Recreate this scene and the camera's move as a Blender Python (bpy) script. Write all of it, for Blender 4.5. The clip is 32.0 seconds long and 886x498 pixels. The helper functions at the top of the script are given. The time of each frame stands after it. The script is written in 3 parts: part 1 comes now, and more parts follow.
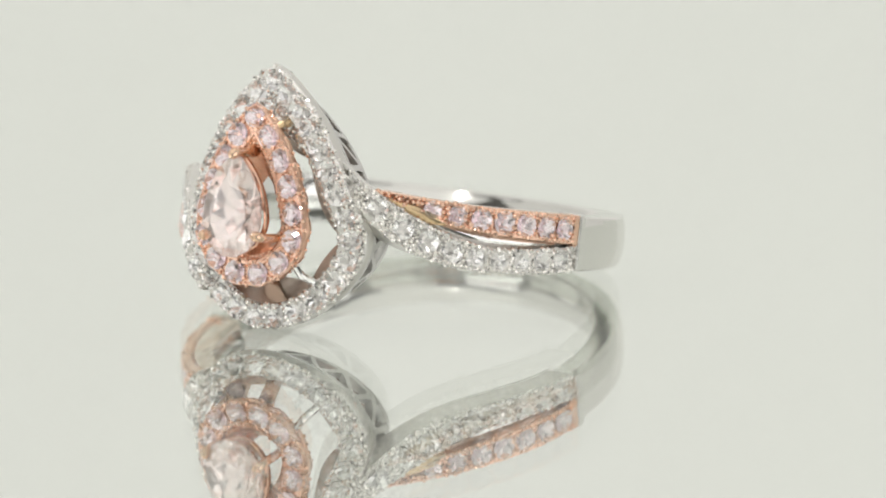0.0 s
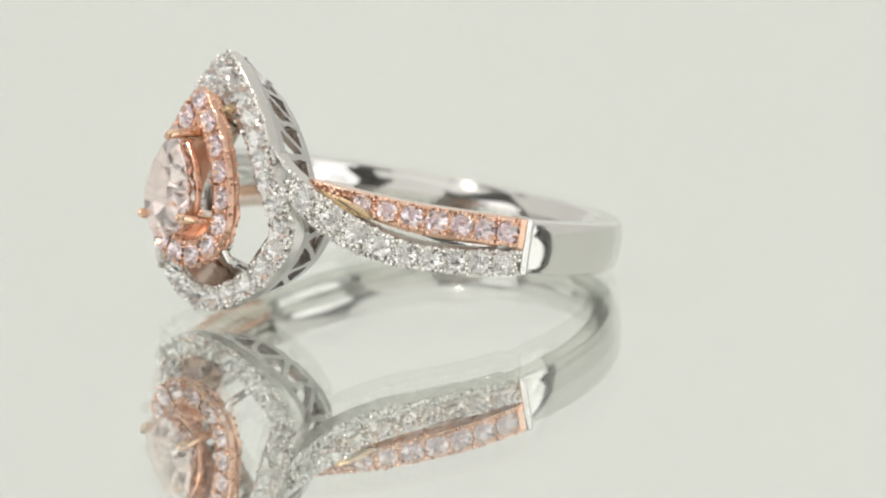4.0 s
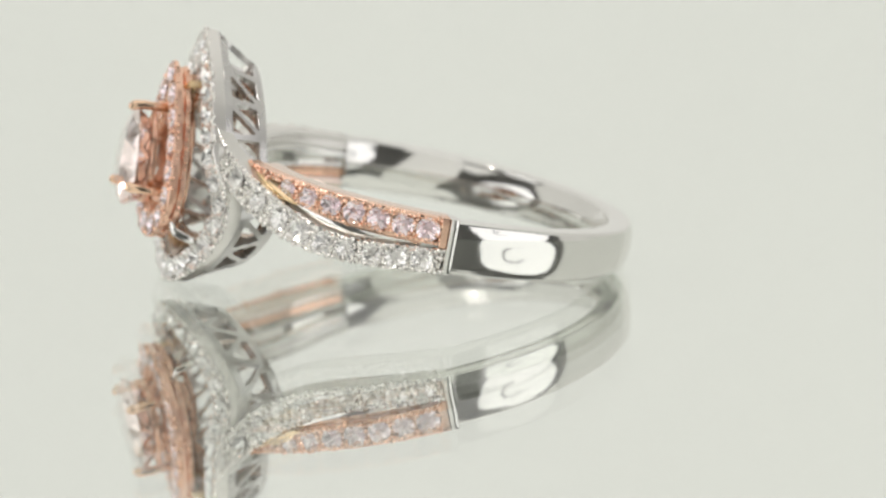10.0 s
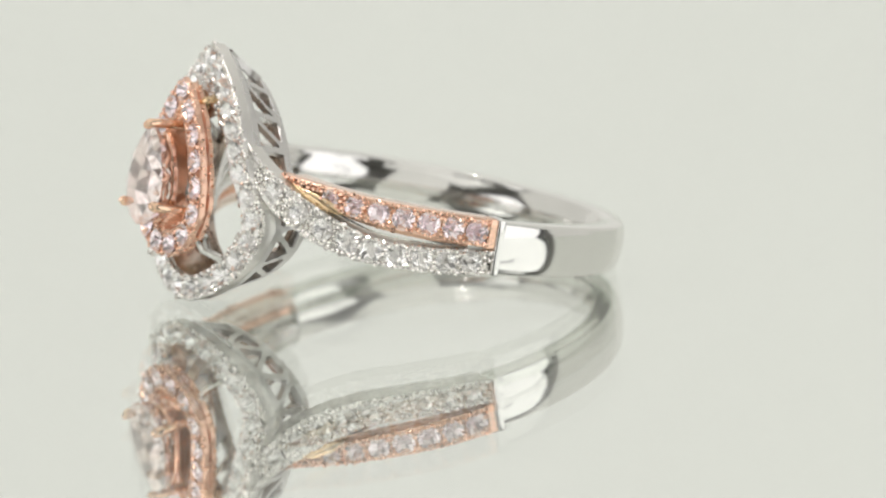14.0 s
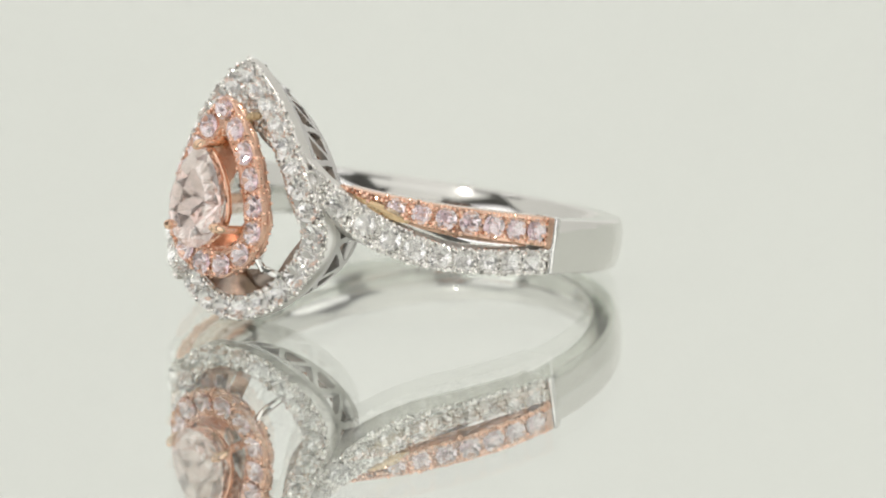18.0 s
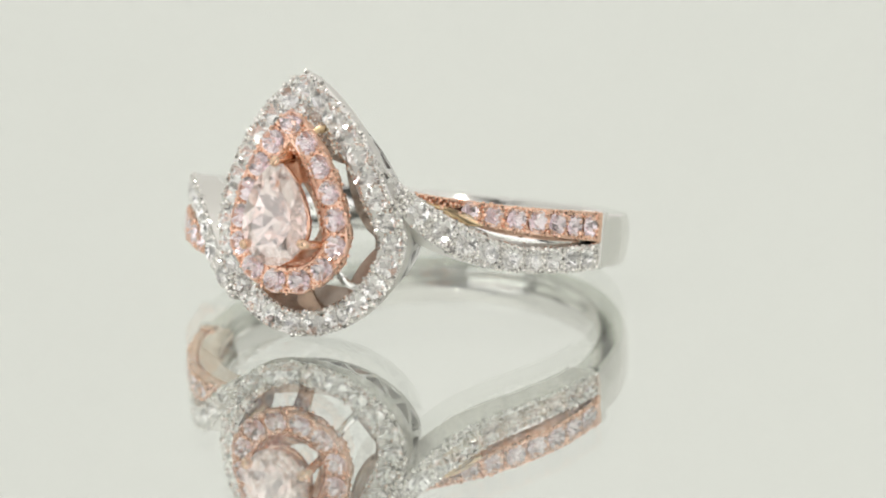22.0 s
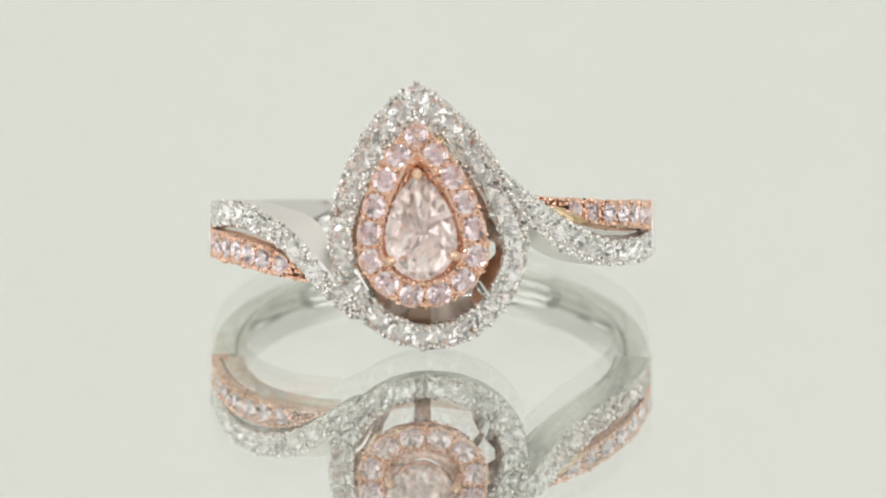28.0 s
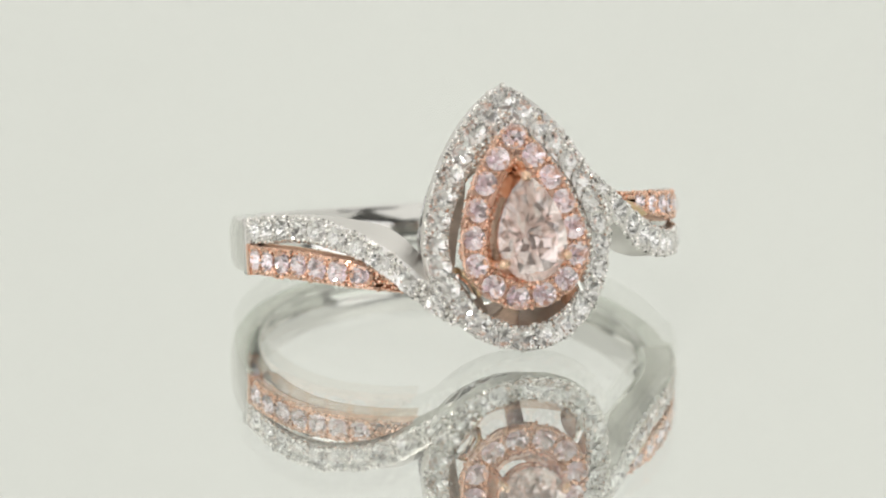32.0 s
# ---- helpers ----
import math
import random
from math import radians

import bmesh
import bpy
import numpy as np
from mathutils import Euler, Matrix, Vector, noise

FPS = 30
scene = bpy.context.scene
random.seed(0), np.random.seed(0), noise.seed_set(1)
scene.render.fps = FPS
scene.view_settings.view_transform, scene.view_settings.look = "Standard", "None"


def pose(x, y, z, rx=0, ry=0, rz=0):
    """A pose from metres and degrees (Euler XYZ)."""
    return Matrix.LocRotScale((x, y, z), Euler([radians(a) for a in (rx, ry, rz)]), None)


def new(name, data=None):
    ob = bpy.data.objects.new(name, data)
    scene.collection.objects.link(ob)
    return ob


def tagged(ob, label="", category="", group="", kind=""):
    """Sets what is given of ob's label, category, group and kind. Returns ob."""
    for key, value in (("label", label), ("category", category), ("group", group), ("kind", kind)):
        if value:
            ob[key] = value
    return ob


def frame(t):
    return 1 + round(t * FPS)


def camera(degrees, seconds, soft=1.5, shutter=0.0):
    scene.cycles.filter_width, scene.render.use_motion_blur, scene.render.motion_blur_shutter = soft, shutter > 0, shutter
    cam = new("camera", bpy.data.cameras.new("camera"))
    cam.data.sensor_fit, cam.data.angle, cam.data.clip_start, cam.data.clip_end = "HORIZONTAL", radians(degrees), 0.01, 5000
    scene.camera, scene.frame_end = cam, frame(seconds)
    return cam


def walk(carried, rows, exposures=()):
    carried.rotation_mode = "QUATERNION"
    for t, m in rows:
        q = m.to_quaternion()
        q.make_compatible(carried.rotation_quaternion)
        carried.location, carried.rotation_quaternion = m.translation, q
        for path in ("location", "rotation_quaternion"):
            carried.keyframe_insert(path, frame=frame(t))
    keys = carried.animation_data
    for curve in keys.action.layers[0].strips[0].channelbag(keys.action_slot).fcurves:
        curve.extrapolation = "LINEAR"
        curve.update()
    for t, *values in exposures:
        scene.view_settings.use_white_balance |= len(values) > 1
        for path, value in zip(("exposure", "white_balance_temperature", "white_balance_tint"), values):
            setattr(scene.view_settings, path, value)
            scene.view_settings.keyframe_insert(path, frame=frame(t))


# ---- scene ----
MM = 0.001

# ---- camera: a long lens on a stand, looking down at the turntable ----
cam = camera(8.154, 32.0, soft=1.9)
CAM_POSE = pose(0.0, -0.27712, 0.06590, 90 - 13.11, 0, 0.464)
cam.data.dof.use_dof = True
cam.data.dof.focus_distance = 0.273
cam.data.dof.aperture_fstop = 62.0
walk(cam, [(0.0, CAM_POSE), (32.0, CAM_POSE)])

# ---- world and lamps ----
world = bpy.data.worlds.new("dim_room")
scene.world = world
world.use_nodes = True
world.node_tree.nodes["Background"].inputs["Color"].default_value = (0.05, 0.05, 0.05, 1)
world.node_tree.nodes["Background"].inputs["Strength"].default_value = 0.2

TENT = 0.632         # glow of the tent's diffusing walls
PANEL = 1.2         # glow of the two front light panels
TOP = 0.78           # glow of the ceiling diffuser
SPOT_WATTS = 0.5    # each small lamp under the ceiling

# ---- turning of the ring with its plate: seconds, degrees ----
TURN = [(0.0, -32.6), (1.0, -36.8), (2.0, -41.2), (3.0, -45.6), (4.0, -50.0), (5.0, -54.5), (6.0, -58.95), (7.0, -63.4),
        (8.0, -67.9), (9.0, -72.3), (9.4, -73.4), (10.0, -73.8), (10.6, -73.5), (11.0, -72.3), (12.0, -67.9), (13.0, -63.4),
        (14.0, -58.95), (15.0, -54.5), (16.0, -50.0), (17.0, -45.6), (18.0, -41.3), (19.0, -37.0), (20.0, -32.6),
        (21.0, -28.3), (22.0, -24.1), (23.0, -19.95), (24.0, -15.9), (25.0, -11.9), (26.0, -7.9), (27.0, -4.0),
        (28.0, 0.0), (29.0, 4.15), (30.0, 8.3), (31.0, 12.5), (32.0, 16.65)]
CENTRE = (-2.83, -3.25, 3.10)    # middle of the band from the turning axis, mm above the plate
LEAN = -11.0                     # the ring rests on the head's foot and the back of the band


# ---- materials ----
def mat(name):
    m = bpy.data.materials.new(name)
    m.use_nodes = True
    n = m.node_tree
    n.nodes.clear()
    out = n.nodes.new("ShaderNodeOutputMaterial")
    return m, n, out


def node(n, kind, **values):
    k = n.nodes.new(kind)
    for key, v in values.items():
        k.inputs[key.replace("_", " ")].default_value = v
    return k


def metal(name, colour, rough, scratch=0.25, haze=0.0):
    m, n, out = mat(name)
    b = node(n, "ShaderNodeBsdfPrincipled", Metallic=1.0)
    co = n.nodes.new("ShaderNodeTexCoord")
    fine = node(n, "ShaderNodeTexNoise", Scale=5200.0, Detail=4.0)
    wide = node(n, "ShaderNodeTexNoise", Scale=420.0, Detail=3.0)
    ramp = node(n, "ShaderNodeMapRange", To_Min=rough * 0.7, To_Max=rough * 1.5)
    mix = n.nodes.new("ShaderNodeMix")
    mix.data_type = "RGBA"
    mix.inputs["A"].default_value = (*[c * 0.93 for c in colour], 1)
    mix.inputs["B"].default_value = (*colour, 1)
    bump = node(n, "ShaderNodeBump", Strength=scratch, Distance=0.000004)
    n.links.new(co.outputs["Object"], fine.inputs["Vector"])
    n.links.new(co.outputs["Object"], wide.inputs["Vector"])
    n.links.new(wide.outputs["Fac"], ramp.inputs["Value"])
    n.links.new(wide.outputs["Fac"], mix.inputs["Factor"])
    n.links.new(mix.outputs["Result"], b.inputs["Base Color"])
    n.links.new(ramp.outputs["Result"], b.inputs["Roughness"])
    n.links.new(fine.outputs["Fac"], bump.inputs["Height"])
    n.links.new(bump.outputs["Normal"], b.inputs["Normal"])
    last = b.outputs["BSDF"]
    if haze:
        # fine polishing marks spread a little of the glint
        soft = node(n, "ShaderNodeBsdfGlossy", Roughness=0.15)
        mixed = node(n, "ShaderNodeMixShader", Fac=haze)
        n.links.new(mix.outputs["Result"], soft.inputs["Color"])
        n.links.new(last, mixed.inputs[1])
        n.links.new(soft.outputs["BSDF"], mixed.inputs[2])
        last = mixed.outputs["Shader"]
    n.links.new(last, out.inputs["Surface"])
    return m


def gem_crown(name, shine=0.16, body=0.0, tint=(1, 1, 1)):
    """The clear upper facets of a cut stone: part glint, part clear, part body colour."""
    m, n, out = mat(name)
    t = node(n, "ShaderNodeBsdfTransparent", Color=(1, 1, 1, 1))
    g = node(n, "ShaderNodeBsdfGlossy", Roughness=0.02, Color=(1, 1, 1, 1))
    d = node(n, "ShaderNodeBsdfDiffuse", Color=(*tint, 1))
    c = node(n, "ShaderNodeMixShader", Fac=body)
    s = node(n, "ShaderNodeMixShader", Fac=shine)
    n.links.new(t.outputs["BSDF"], c.inputs[1])
    n.links.new(d.outputs["BSDF"], c.inputs[2])
    n.links.new(c.outputs["Shader"], s.inputs[1])
    n.links.new(g.outputs["BSDF"], s.inputs[2])
    n.links.new(s.outputs["Shader"], out.inputs["Surface"])
    return m


def gem_pavilion(name, colour, haze=0.12):
    """The lower facets, which throw all light back; the tint varies from stone to stone."""
    m, n, out = mat(name)
    info = n.nodes.new("ShaderNodeObjectInfo")
    mix = n.nodes.new("ShaderNodeMix")
    mix.data_type = "RGBA"
    mix.inputs["A"].default_value = (*colour, 1)
    mix.inputs["B"].default_value = (*[min(1, c * 0.9 + 0.1) for c in colour], 1)
    n.links.new(info.outputs["Random"], mix.inputs["Factor"])
    g = node(n, "ShaderNodeBsdfGlossy", Roughness=0.04)
    d = node(n, "ShaderNodeBsdfDiffuse")
    n.links.new(mix.outputs["Result"], g.inputs["Color"])
    n.links.new(mix.outputs["Result"], d.inputs["Color"])
    s = node(n, "ShaderNodeMixShader", Fac=haze)
    n.links.new(g.outputs["BSDF"], s.inputs[1])
    n.links.new(d.outputs["BSDF"], s.inputs[2])
    n.links.new(s.outputs["Shader"], out.inputs["Surface"])
    return m


def cloth(name, colour, glow=0.0, rough=0.9, tint=(1.0, 0.99, 0.94)):
    m, n, out = mat(name)
    b = node(n, "ShaderNodeBsdfPrincipled", Roughness=rough)
    tex = node(n, "ShaderNodeTexNoise", Scale=9.0, Detail=3.0)
    mix = n.nodes.new("ShaderNodeMix")
    mix.data_type = "RGBA"
    mix.inputs["A"].default_value = (*[c * 0.95 for c in colour], 1)
    mix.inputs["B"].default_value = (*colour, 1)
    co = n.nodes.new("ShaderNodeTexCoord")
    n.links.new(co.outputs["Object"], tex.inputs["Vector"])
    n.links.new(tex.outputs["Fac"], mix.inputs["Factor"])
    n.links.new(mix.outputs["Result"], b.inputs["Base Color"])
    if glow:
        b.inputs["Emission Color"].default_value = (*tint, 1)
        # slight uneven brightness put into the glow as noise, drawn out upright
        glow_mottle = node(n, "ShaderNodeTexNoise", Scale=13.0, Detail=1.5)
        flat = node(n, "ShaderNodeMapping", Scale=(1.0, 1.0, 0.35))
        level = node(n, "ShaderNodeMapRange", From_Min=0.3, From_Max=0.7, To_Min=glow * 0.975, To_Max=glow * 1.02)
        n.links.new(co.outputs["Object"], flat.inputs["Vector"])
        n.links.new(flat.outputs["Vector"], glow_mottle.inputs["Vector"])
        n.links.new(glow_mottle.outputs["Fac"], level.inputs["Value"])
        n.links.new(level.outputs["Result"], b.inputs["Emission Strength"])
    n.links.new(b.outputs["BSDF"], out.inputs["Surface"])
    return m


WHITE_GOLD = metal("polished_white_gold", (0.83, 0.82, 0.79), 0.06, haze=0.1)
SATIN_GOLD = metal("satin_white_gold", (0.66, 0.645, 0.63), 0.26, 0.6)
PAVE_GOLD = metal("matt_white_gold", (0.79, 0.77, 0.735), 0.34, 0.6)
BRIGHT_GRAIN = metal("bright_white_gold", (0.88, 0.855, 0.815), 0.16, 0.3)
ROSE_GRAIN = metal("bright_rose_gold", (0.94, 0.63, 0.48), 0.14, 0.3)
YELLOW_GOLD = metal("yellow_gold", (0.80, 0.60, 0.37), 0.2, 0.6)
# holds mirrored rose as colour on lips and white-row channels; also dull rose parts
ROSE_TINTED = metal("rose_tinted_metal", (0.62, 0.52, 0.45), 0.2, 0.5)
BLUSH_GOLD = metal("blush_gold", (0.90, 0.76, 0.67), 0.2, 0.5)
ROSE_GOLD = metal("rose_gold", (0.91, 0.60, 0.45), 0.18, 0.5)
ROSE_MATT = metal("matt_rose_gold", (0.92, 0.61, 0.46), 0.27, 0.6)
CLAW_GOLD = metal("polished_rose_gold", (0.96, 0.68, 0.49), 0.06, 0.2)
CROWN = gem_crown("clear_crown")
DIAMOND = gem_pavilion("white_diamond", (0.94, 0.925, 0.905), 0.15)
PINK = gem_pavilion("pink_diamond", (0.93, 0.81, 0.84), 0.18)
CENTRE_PINK = gem_pavilion("pale_pink_centre_diamond", (0.97, 0.85, 0.81), 0.14)
CENTRE_CROWN = gem_crown("clear_centre_crown", 0.2, 0.06, (0.88, 0.72, 0.67))
TENT_CLOTH = cloth("backlit_tent_cloth", (0.18, 0.18, 0.17), TENT)
SIDE_CLOTH = cloth("side_tent_cloth", (0.18, 0.18, 0.17), TENT * 0.85)
PANEL_FACE = cloth("panel_diffuser", (0.18, 0.18, 0.18), PANEL, tint=(1.0, 0.985, 0.98))
TOP_FACE = cloth("ceiling_diffuser", (0.18, 0.18, 0.18), TOP)
GREY_CLOTH = cloth("grey_cloth", (0.54, 0.54, 0.53))
BLACK_PLASTIC = cloth("black_plastic", (0.03, 0.03, 0.03), 0.0, 0.4)
GREY_ARC = cloth("grey_arc", (0.25, 0.25, 0.25))
TABLE_PAINT = cloth("white_table_paint", (0.75, 0.75, 0.72), 0.0, 0.5)

# clear sheet over a silvered backing: part of the light is thrown back at its face, the rest goes through
CLEAR, _n, _out = mat("clear_sheet")
_t = node(_n, "ShaderNodeBsdfTransparent", Color=(0.985, 0.995, 0.985, 1))
_g = node(_n, "ShaderNodeBsdfGlossy", Roughness=0.0, Color=(1, 1, 1, 1))
_m = node(_n, "ShaderNodeMixShader", Fac=0.165)
_n.links.new(_t.outputs["BSDF"], _m.inputs[1])
_n.links.new(_g.outputs["BSDF"], _m.inputs[2])
_n.links.new(_m.outputs["Shader"], _out.inputs["Surface"])
SILVER, _n, _out = mat("milky_silvered_backing")
_d = node(_n, "ShaderNodeBsdfDiffuse", Color=(0.86, 0.87, 0.84, 1))
_g = node(_n, "ShaderNodeBsdfGlossy", Roughness=0.0, Color=(0.95, 0.96, 0.94, 1))
_m = node(_n, "ShaderNodeMixShader", Fac=0.93)
_n.links.new(_d.outputs["BSDF"], _m.inputs[1])
_n.links.new(_g.outputs["BSDF"], _m.inputs[2])
_n.links.new(_m.outputs["Shader"], _out.inputs["Surface"])


# ---- mesh helpers; all of them take millimetres ----
def mesh(name, bm, material, smooth=True):
    bmesh.ops.recalc_face_normals(bm, faces=bm.faces)
    bmesh.ops.scale(bm, vec=(MM, MM, MM), verts=bm.verts)
    me = bpy.data.meshes.new(name)
    bm.to_mesh(me)
    bm.free()
    me.materials.append(material)
    if smooth:
        me.shade_smooth()
        me.set_sharp_from_angle(angle=radians(38))
    return me


def part(name, bm, material, parent, label="", smooth=True, kind=""):
    ob = new(name, bm if isinstance(bm, bpy.types.Mesh) else mesh(name, bm, material, smooth))
    ob.parent = parent
    return tagged(ob, label, kind=kind)


def loft(bm, sections, closed=False):
    """Skin loops of equal length; open ends are capped."""
    rows = [[bm.verts.new(p) for p in s] for s in sections]
    n = len(rows[0])
    for k in range(len(rows) - (0 if closed else 1)):
        a, b = rows[k], rows[(k + 1) % len(rows)]
        for i in range(n):
            bm.faces.new((a[i], a[(i + 1) % n], b[(i + 1) % n], b[i]))
    if not closed:
        bm.faces.new(rows[0][::-1])
        bm.faces.new(rows[-1])
    return bm


def box(bm, lo, hi):
    r = bmesh.ops.create_cube(bm, size=1.0)
    for v in r["verts"]:
        v.co = Vector([lo[i] + (v.co[i] + 0.5) * (hi[i] - lo[i]) for i in range(3)])


def tube(bm, path, radii, n=10):
    """A round rod through the points, with domed ends."""
    pts = [Vector(p) for p in path]
    secs = []
    for i, p in enumerate(pts):
        d = (pts[min(i + 1, len(pts) - 1)] - pts[max(i - 1, 0)]).normalized()
        u = d.orthogonal().normalized()
        w = d.cross(u)
        r = radii[i] if isinstance(radii, (list, tuple)) else radii
        ring_ = lambda r, q: [q + u * r * math.cos(a * math.tau / n) + w * r * math.sin(a * math.tau / n) for a in range(n)]
        if i == 0:
            secs += [ring_(r * 0.45, p - d * r * 0.75), ring_(r * 0.85, p - d * r * 0.4)]
        secs.append(ring_(r, p))
        if i == len(pts) - 1:
            secs += [ring_(r * 0.85, p + d * r * 0.4), ring_(r * 0.45, p + d * r * 0.75)]
    # keep the rings from twisting
    for k in range(1, len(secs)):
        best = min(range(n), key=lambda s: (secs[k][s] - secs[k - 1][0]).length)
        secs[k] = secs[k][best:] + secs[k][:best]
    return loft(bm, secs)


def facing(p, out, size=1.0, spin=0.0):
    """A pose at p whose z axis points along out."""
    q = Vector(out).to_track_quat("Z", "Y").to_matrix().to_4x4()
    return Matrix.Translation(Vector(p) * MM) @ q @ Matrix.Rotation(spin, 4, "Z") @ Matrix.Diagonal((size, size, size, 1))


def ease(v, a, b):
    return min(1.0, max(0.0, (v - a) / (b - a)))


def lerp_table(x, table):
    for (a, u), (b, v) in zip(table, table[1:]):
        if x <= b:
            k = max(0.0, (x - a) / (b - a))
            return u + (v - u) * k
    return table[-1][1]


def smooth_table(x, table):
    """The table's values, rounded off at its corners."""
    return sum(lerp_table(x + d, table) for d in (-3, -1.5, 0, 1.5, 3)) / 5


def two_tone(me, line, axis, sign, lower):
    """Faces on the far side of the line take the lower facets' material."""
    me.materials.append(lower)
    for f in me.polygons:
        f.material_index = 1 if (f.center[axis] - line * MM) * sign > 0 else 0
    return me


def brilliant(name, material, n=8, uneven=0.0):
    """A round brilliant one millimetre across, girdle at z 0, its facets cut a little unevenly."""
    bm = bmesh.new()
    ring_ = lambda r, z, k, o: [bm.verts.new((r * math.cos((i + o) * math.tau / k), r * math.sin((i + o) * math.tau / k), z)) for i in range(k)]
    table = ring_(0.28, 0.15, n, 0.5)
    star = ring_(0.39, 0.085, n, 0.0)
    top = ring_(0.5, 0.015, 2 * n, 0.0)
    low = ring_(0.5, -0.015, 2 * n, 0.0)
    mid = ring_(0.36, -0.125, 2 * n, 0.25)
    deep = ring_(0.17, -0.28, n, 0.5)
    tip = bm.verts.new((0, 0, -0.42))
    bm.faces.new(table)
    for i in range(n):
        j = (i + 1) % n
        bm.faces.new((table[i], star[j], table[j]))
        a, b, c = top[2 * i], top[2 * i + 1], top[(2 * i + 2) % (2 * n)]
        bm.faces.new((star[i], a, b))
        bm.faces.new((star[i], b, table[i]))
        bm.faces.new((table[i], b, star[j]))
        bm.faces.new((star[j], b, c))
        for u, v in ((2 * i, 2 * i + 1), (2 * i + 1, (2 * i + 2) % (2 * n))):
            bm.faces.new((top[u], low[u], low[v], top[v]))
        for u in (2 * i, 2 * i + 1):
            v = (u + 1) % (2 * n)
            bm.faces.new((low[u], mid[u], low[v]))
            bm.faces.new((mid[u], mid[v], low[v]))
        p, q, r = mid[2 * i], mid[2 * i + 1], mid[(2 * i + 2) % (2 * n)]
        bm.faces.new((p, deep[i], q))
        bm.faces.new((q, deep[i], r))
        bm.faces.new((r, deep[i], deep[j]))
        bm.faces.new((deep[i], tip, deep[j]))
    for v in bm.verts:
        if v not in top and v not in low:
            v.co += Vector((random.uniform(-1, 1), random.uniform(-1, 1), random.uniform(-0.6, 0.6))) * uneven
    return two_tone(mesh(name, bm, CROWN, smooth=False), 0.0, 2, -1, material)



def pear(a, b, h, n, cx=0.0, cz=0.0, tip_x=0.0, straight=0.35, round_tip=0.0):
    """A pear outline of half-width a, depth b below its widest line and height h above it, n points even in length,
    from the tip towards +x: (x, z) and outward normal."""
    big = (a * a + h * h) / (2 * a)
    raw = []
    for i in range(201):
        z = h * math.cos(i / 200 * math.pi / 2)
        x = (1 - straight) * (math.sqrt(max(big * big - z * z, 0)) - (big - a)) + straight * a * (1 - z / h)
        raw.append((x, z))
    for i in range(1, 201):
        u = i / 200 * math.pi / 2
        raw.append((a * math.cos(u), -b * math.sin(u)))
    full = raw + [(-x, z) for x, z in raw[-2:0:-1]]
    full = [(cx + x + tip_x * max(z, 0) / h, cz + z) for x, z in full]
    m = len(full)
    if round_tip:
        k = int(round_tip)
        full = [(sum(full[(i + d) % m][0] for d in range(-k, k + 1)) / (2 * k + 1), sum(full[(i + d) % m][1] for d in range(-k, k + 1)) / (2 * k + 1)) for i in range(m)]
    cum = [0.0]
    for i in range(m):
        p, q = full[i], full[(i + 1) % m]
        cum.append(cum[-1] + math.hypot(q[0] - p[0], q[1] - p[1]))
    out, j = [], 0
    for i in range(n):
        s = cum[-1] * i / n
        while cum[j + 1] < s:
            j += 1
        k = (s - cum[j]) / max(cum[j + 1] - cum[j], 1e-9)
        p, q = full[j], full[(j + 1) % m]
        out.append((p[0] + (q[0] - p[0]) * k, p[1] + (q[1] - p[1]) * k))
    res = []
    for i in range(n):
        p, q = out[i - 1], out[(i + 1) % n]
        t = Vector((q[0] - p[0], q[1] - p[1])).normalized()
        res.append((out[i][0], out[i][1], -t.y, t.x))
    # outward: away from the middle
    return [(x, z, u, v) if (x - cx) * u + (z - cz) * v > 0 else (x, z, -u, -v) for x, z, u, v in res]


# ---- setting: tent, table, front panels ----
def panel(name, lo, hi, material, label="", category="", kind="structure"):
    bm = bmesh.new()
    box(bm, lo, hi)
    ob = new(name, mesh(name, bm, material, smooth=False))
    return tagged(ob, label, category, kind=kind)


panel("ground", (-900, -1000, -60), (900, 900, -30), TABLE_PAINT, "white painted table under the turntable", "table")
panel("wall_north", (-420, 400, -30), (420, 406, 560), TENT_CLOTH, "backlit white cloth at the back of the light tent", "tent wall")
panel("wall_east", (250, -22, -30), (256, 400, 560), SIDE_CLOTH, "backlit white cloth side of the light tent", "tent wall")
panel("wall_west", (-256, -22, -30), (-250, 400, 560), SIDE_CLOTH, "backlit white cloth side of the light tent", "tent wall")
panel("ceiling", (-256, -420, 420), (256, 400, 426), TOP_FACE, "glowing white diffuser closing the tent above", "ceiling")
panel("wall_south", (-900, -1000, -30), (900, -994, 900), GREY_CLOTH, "grey cloth wall behind the camera", "wall")
panel("wall_southeast", (894, -994, -30), (900, 900, 900), GREY_CLOTH, "grey cloth wall of the dim room", "wall")
panel("wall_southwest", (-900, -994, -30), (-894, 900, 900), GREY_CLOTH, "grey cloth wall of the dim room", "wall")
panel("wall_far", (-894, 894, -30), (894, 900, 900), GREY_CLOTH, "grey cloth wall of the dim room", "wall")
panel("room_ceiling", (-900, -1000, 900), (900, 900, 906), GREY_CLOTH, "grey ceiling of the dim room", "ceiling")


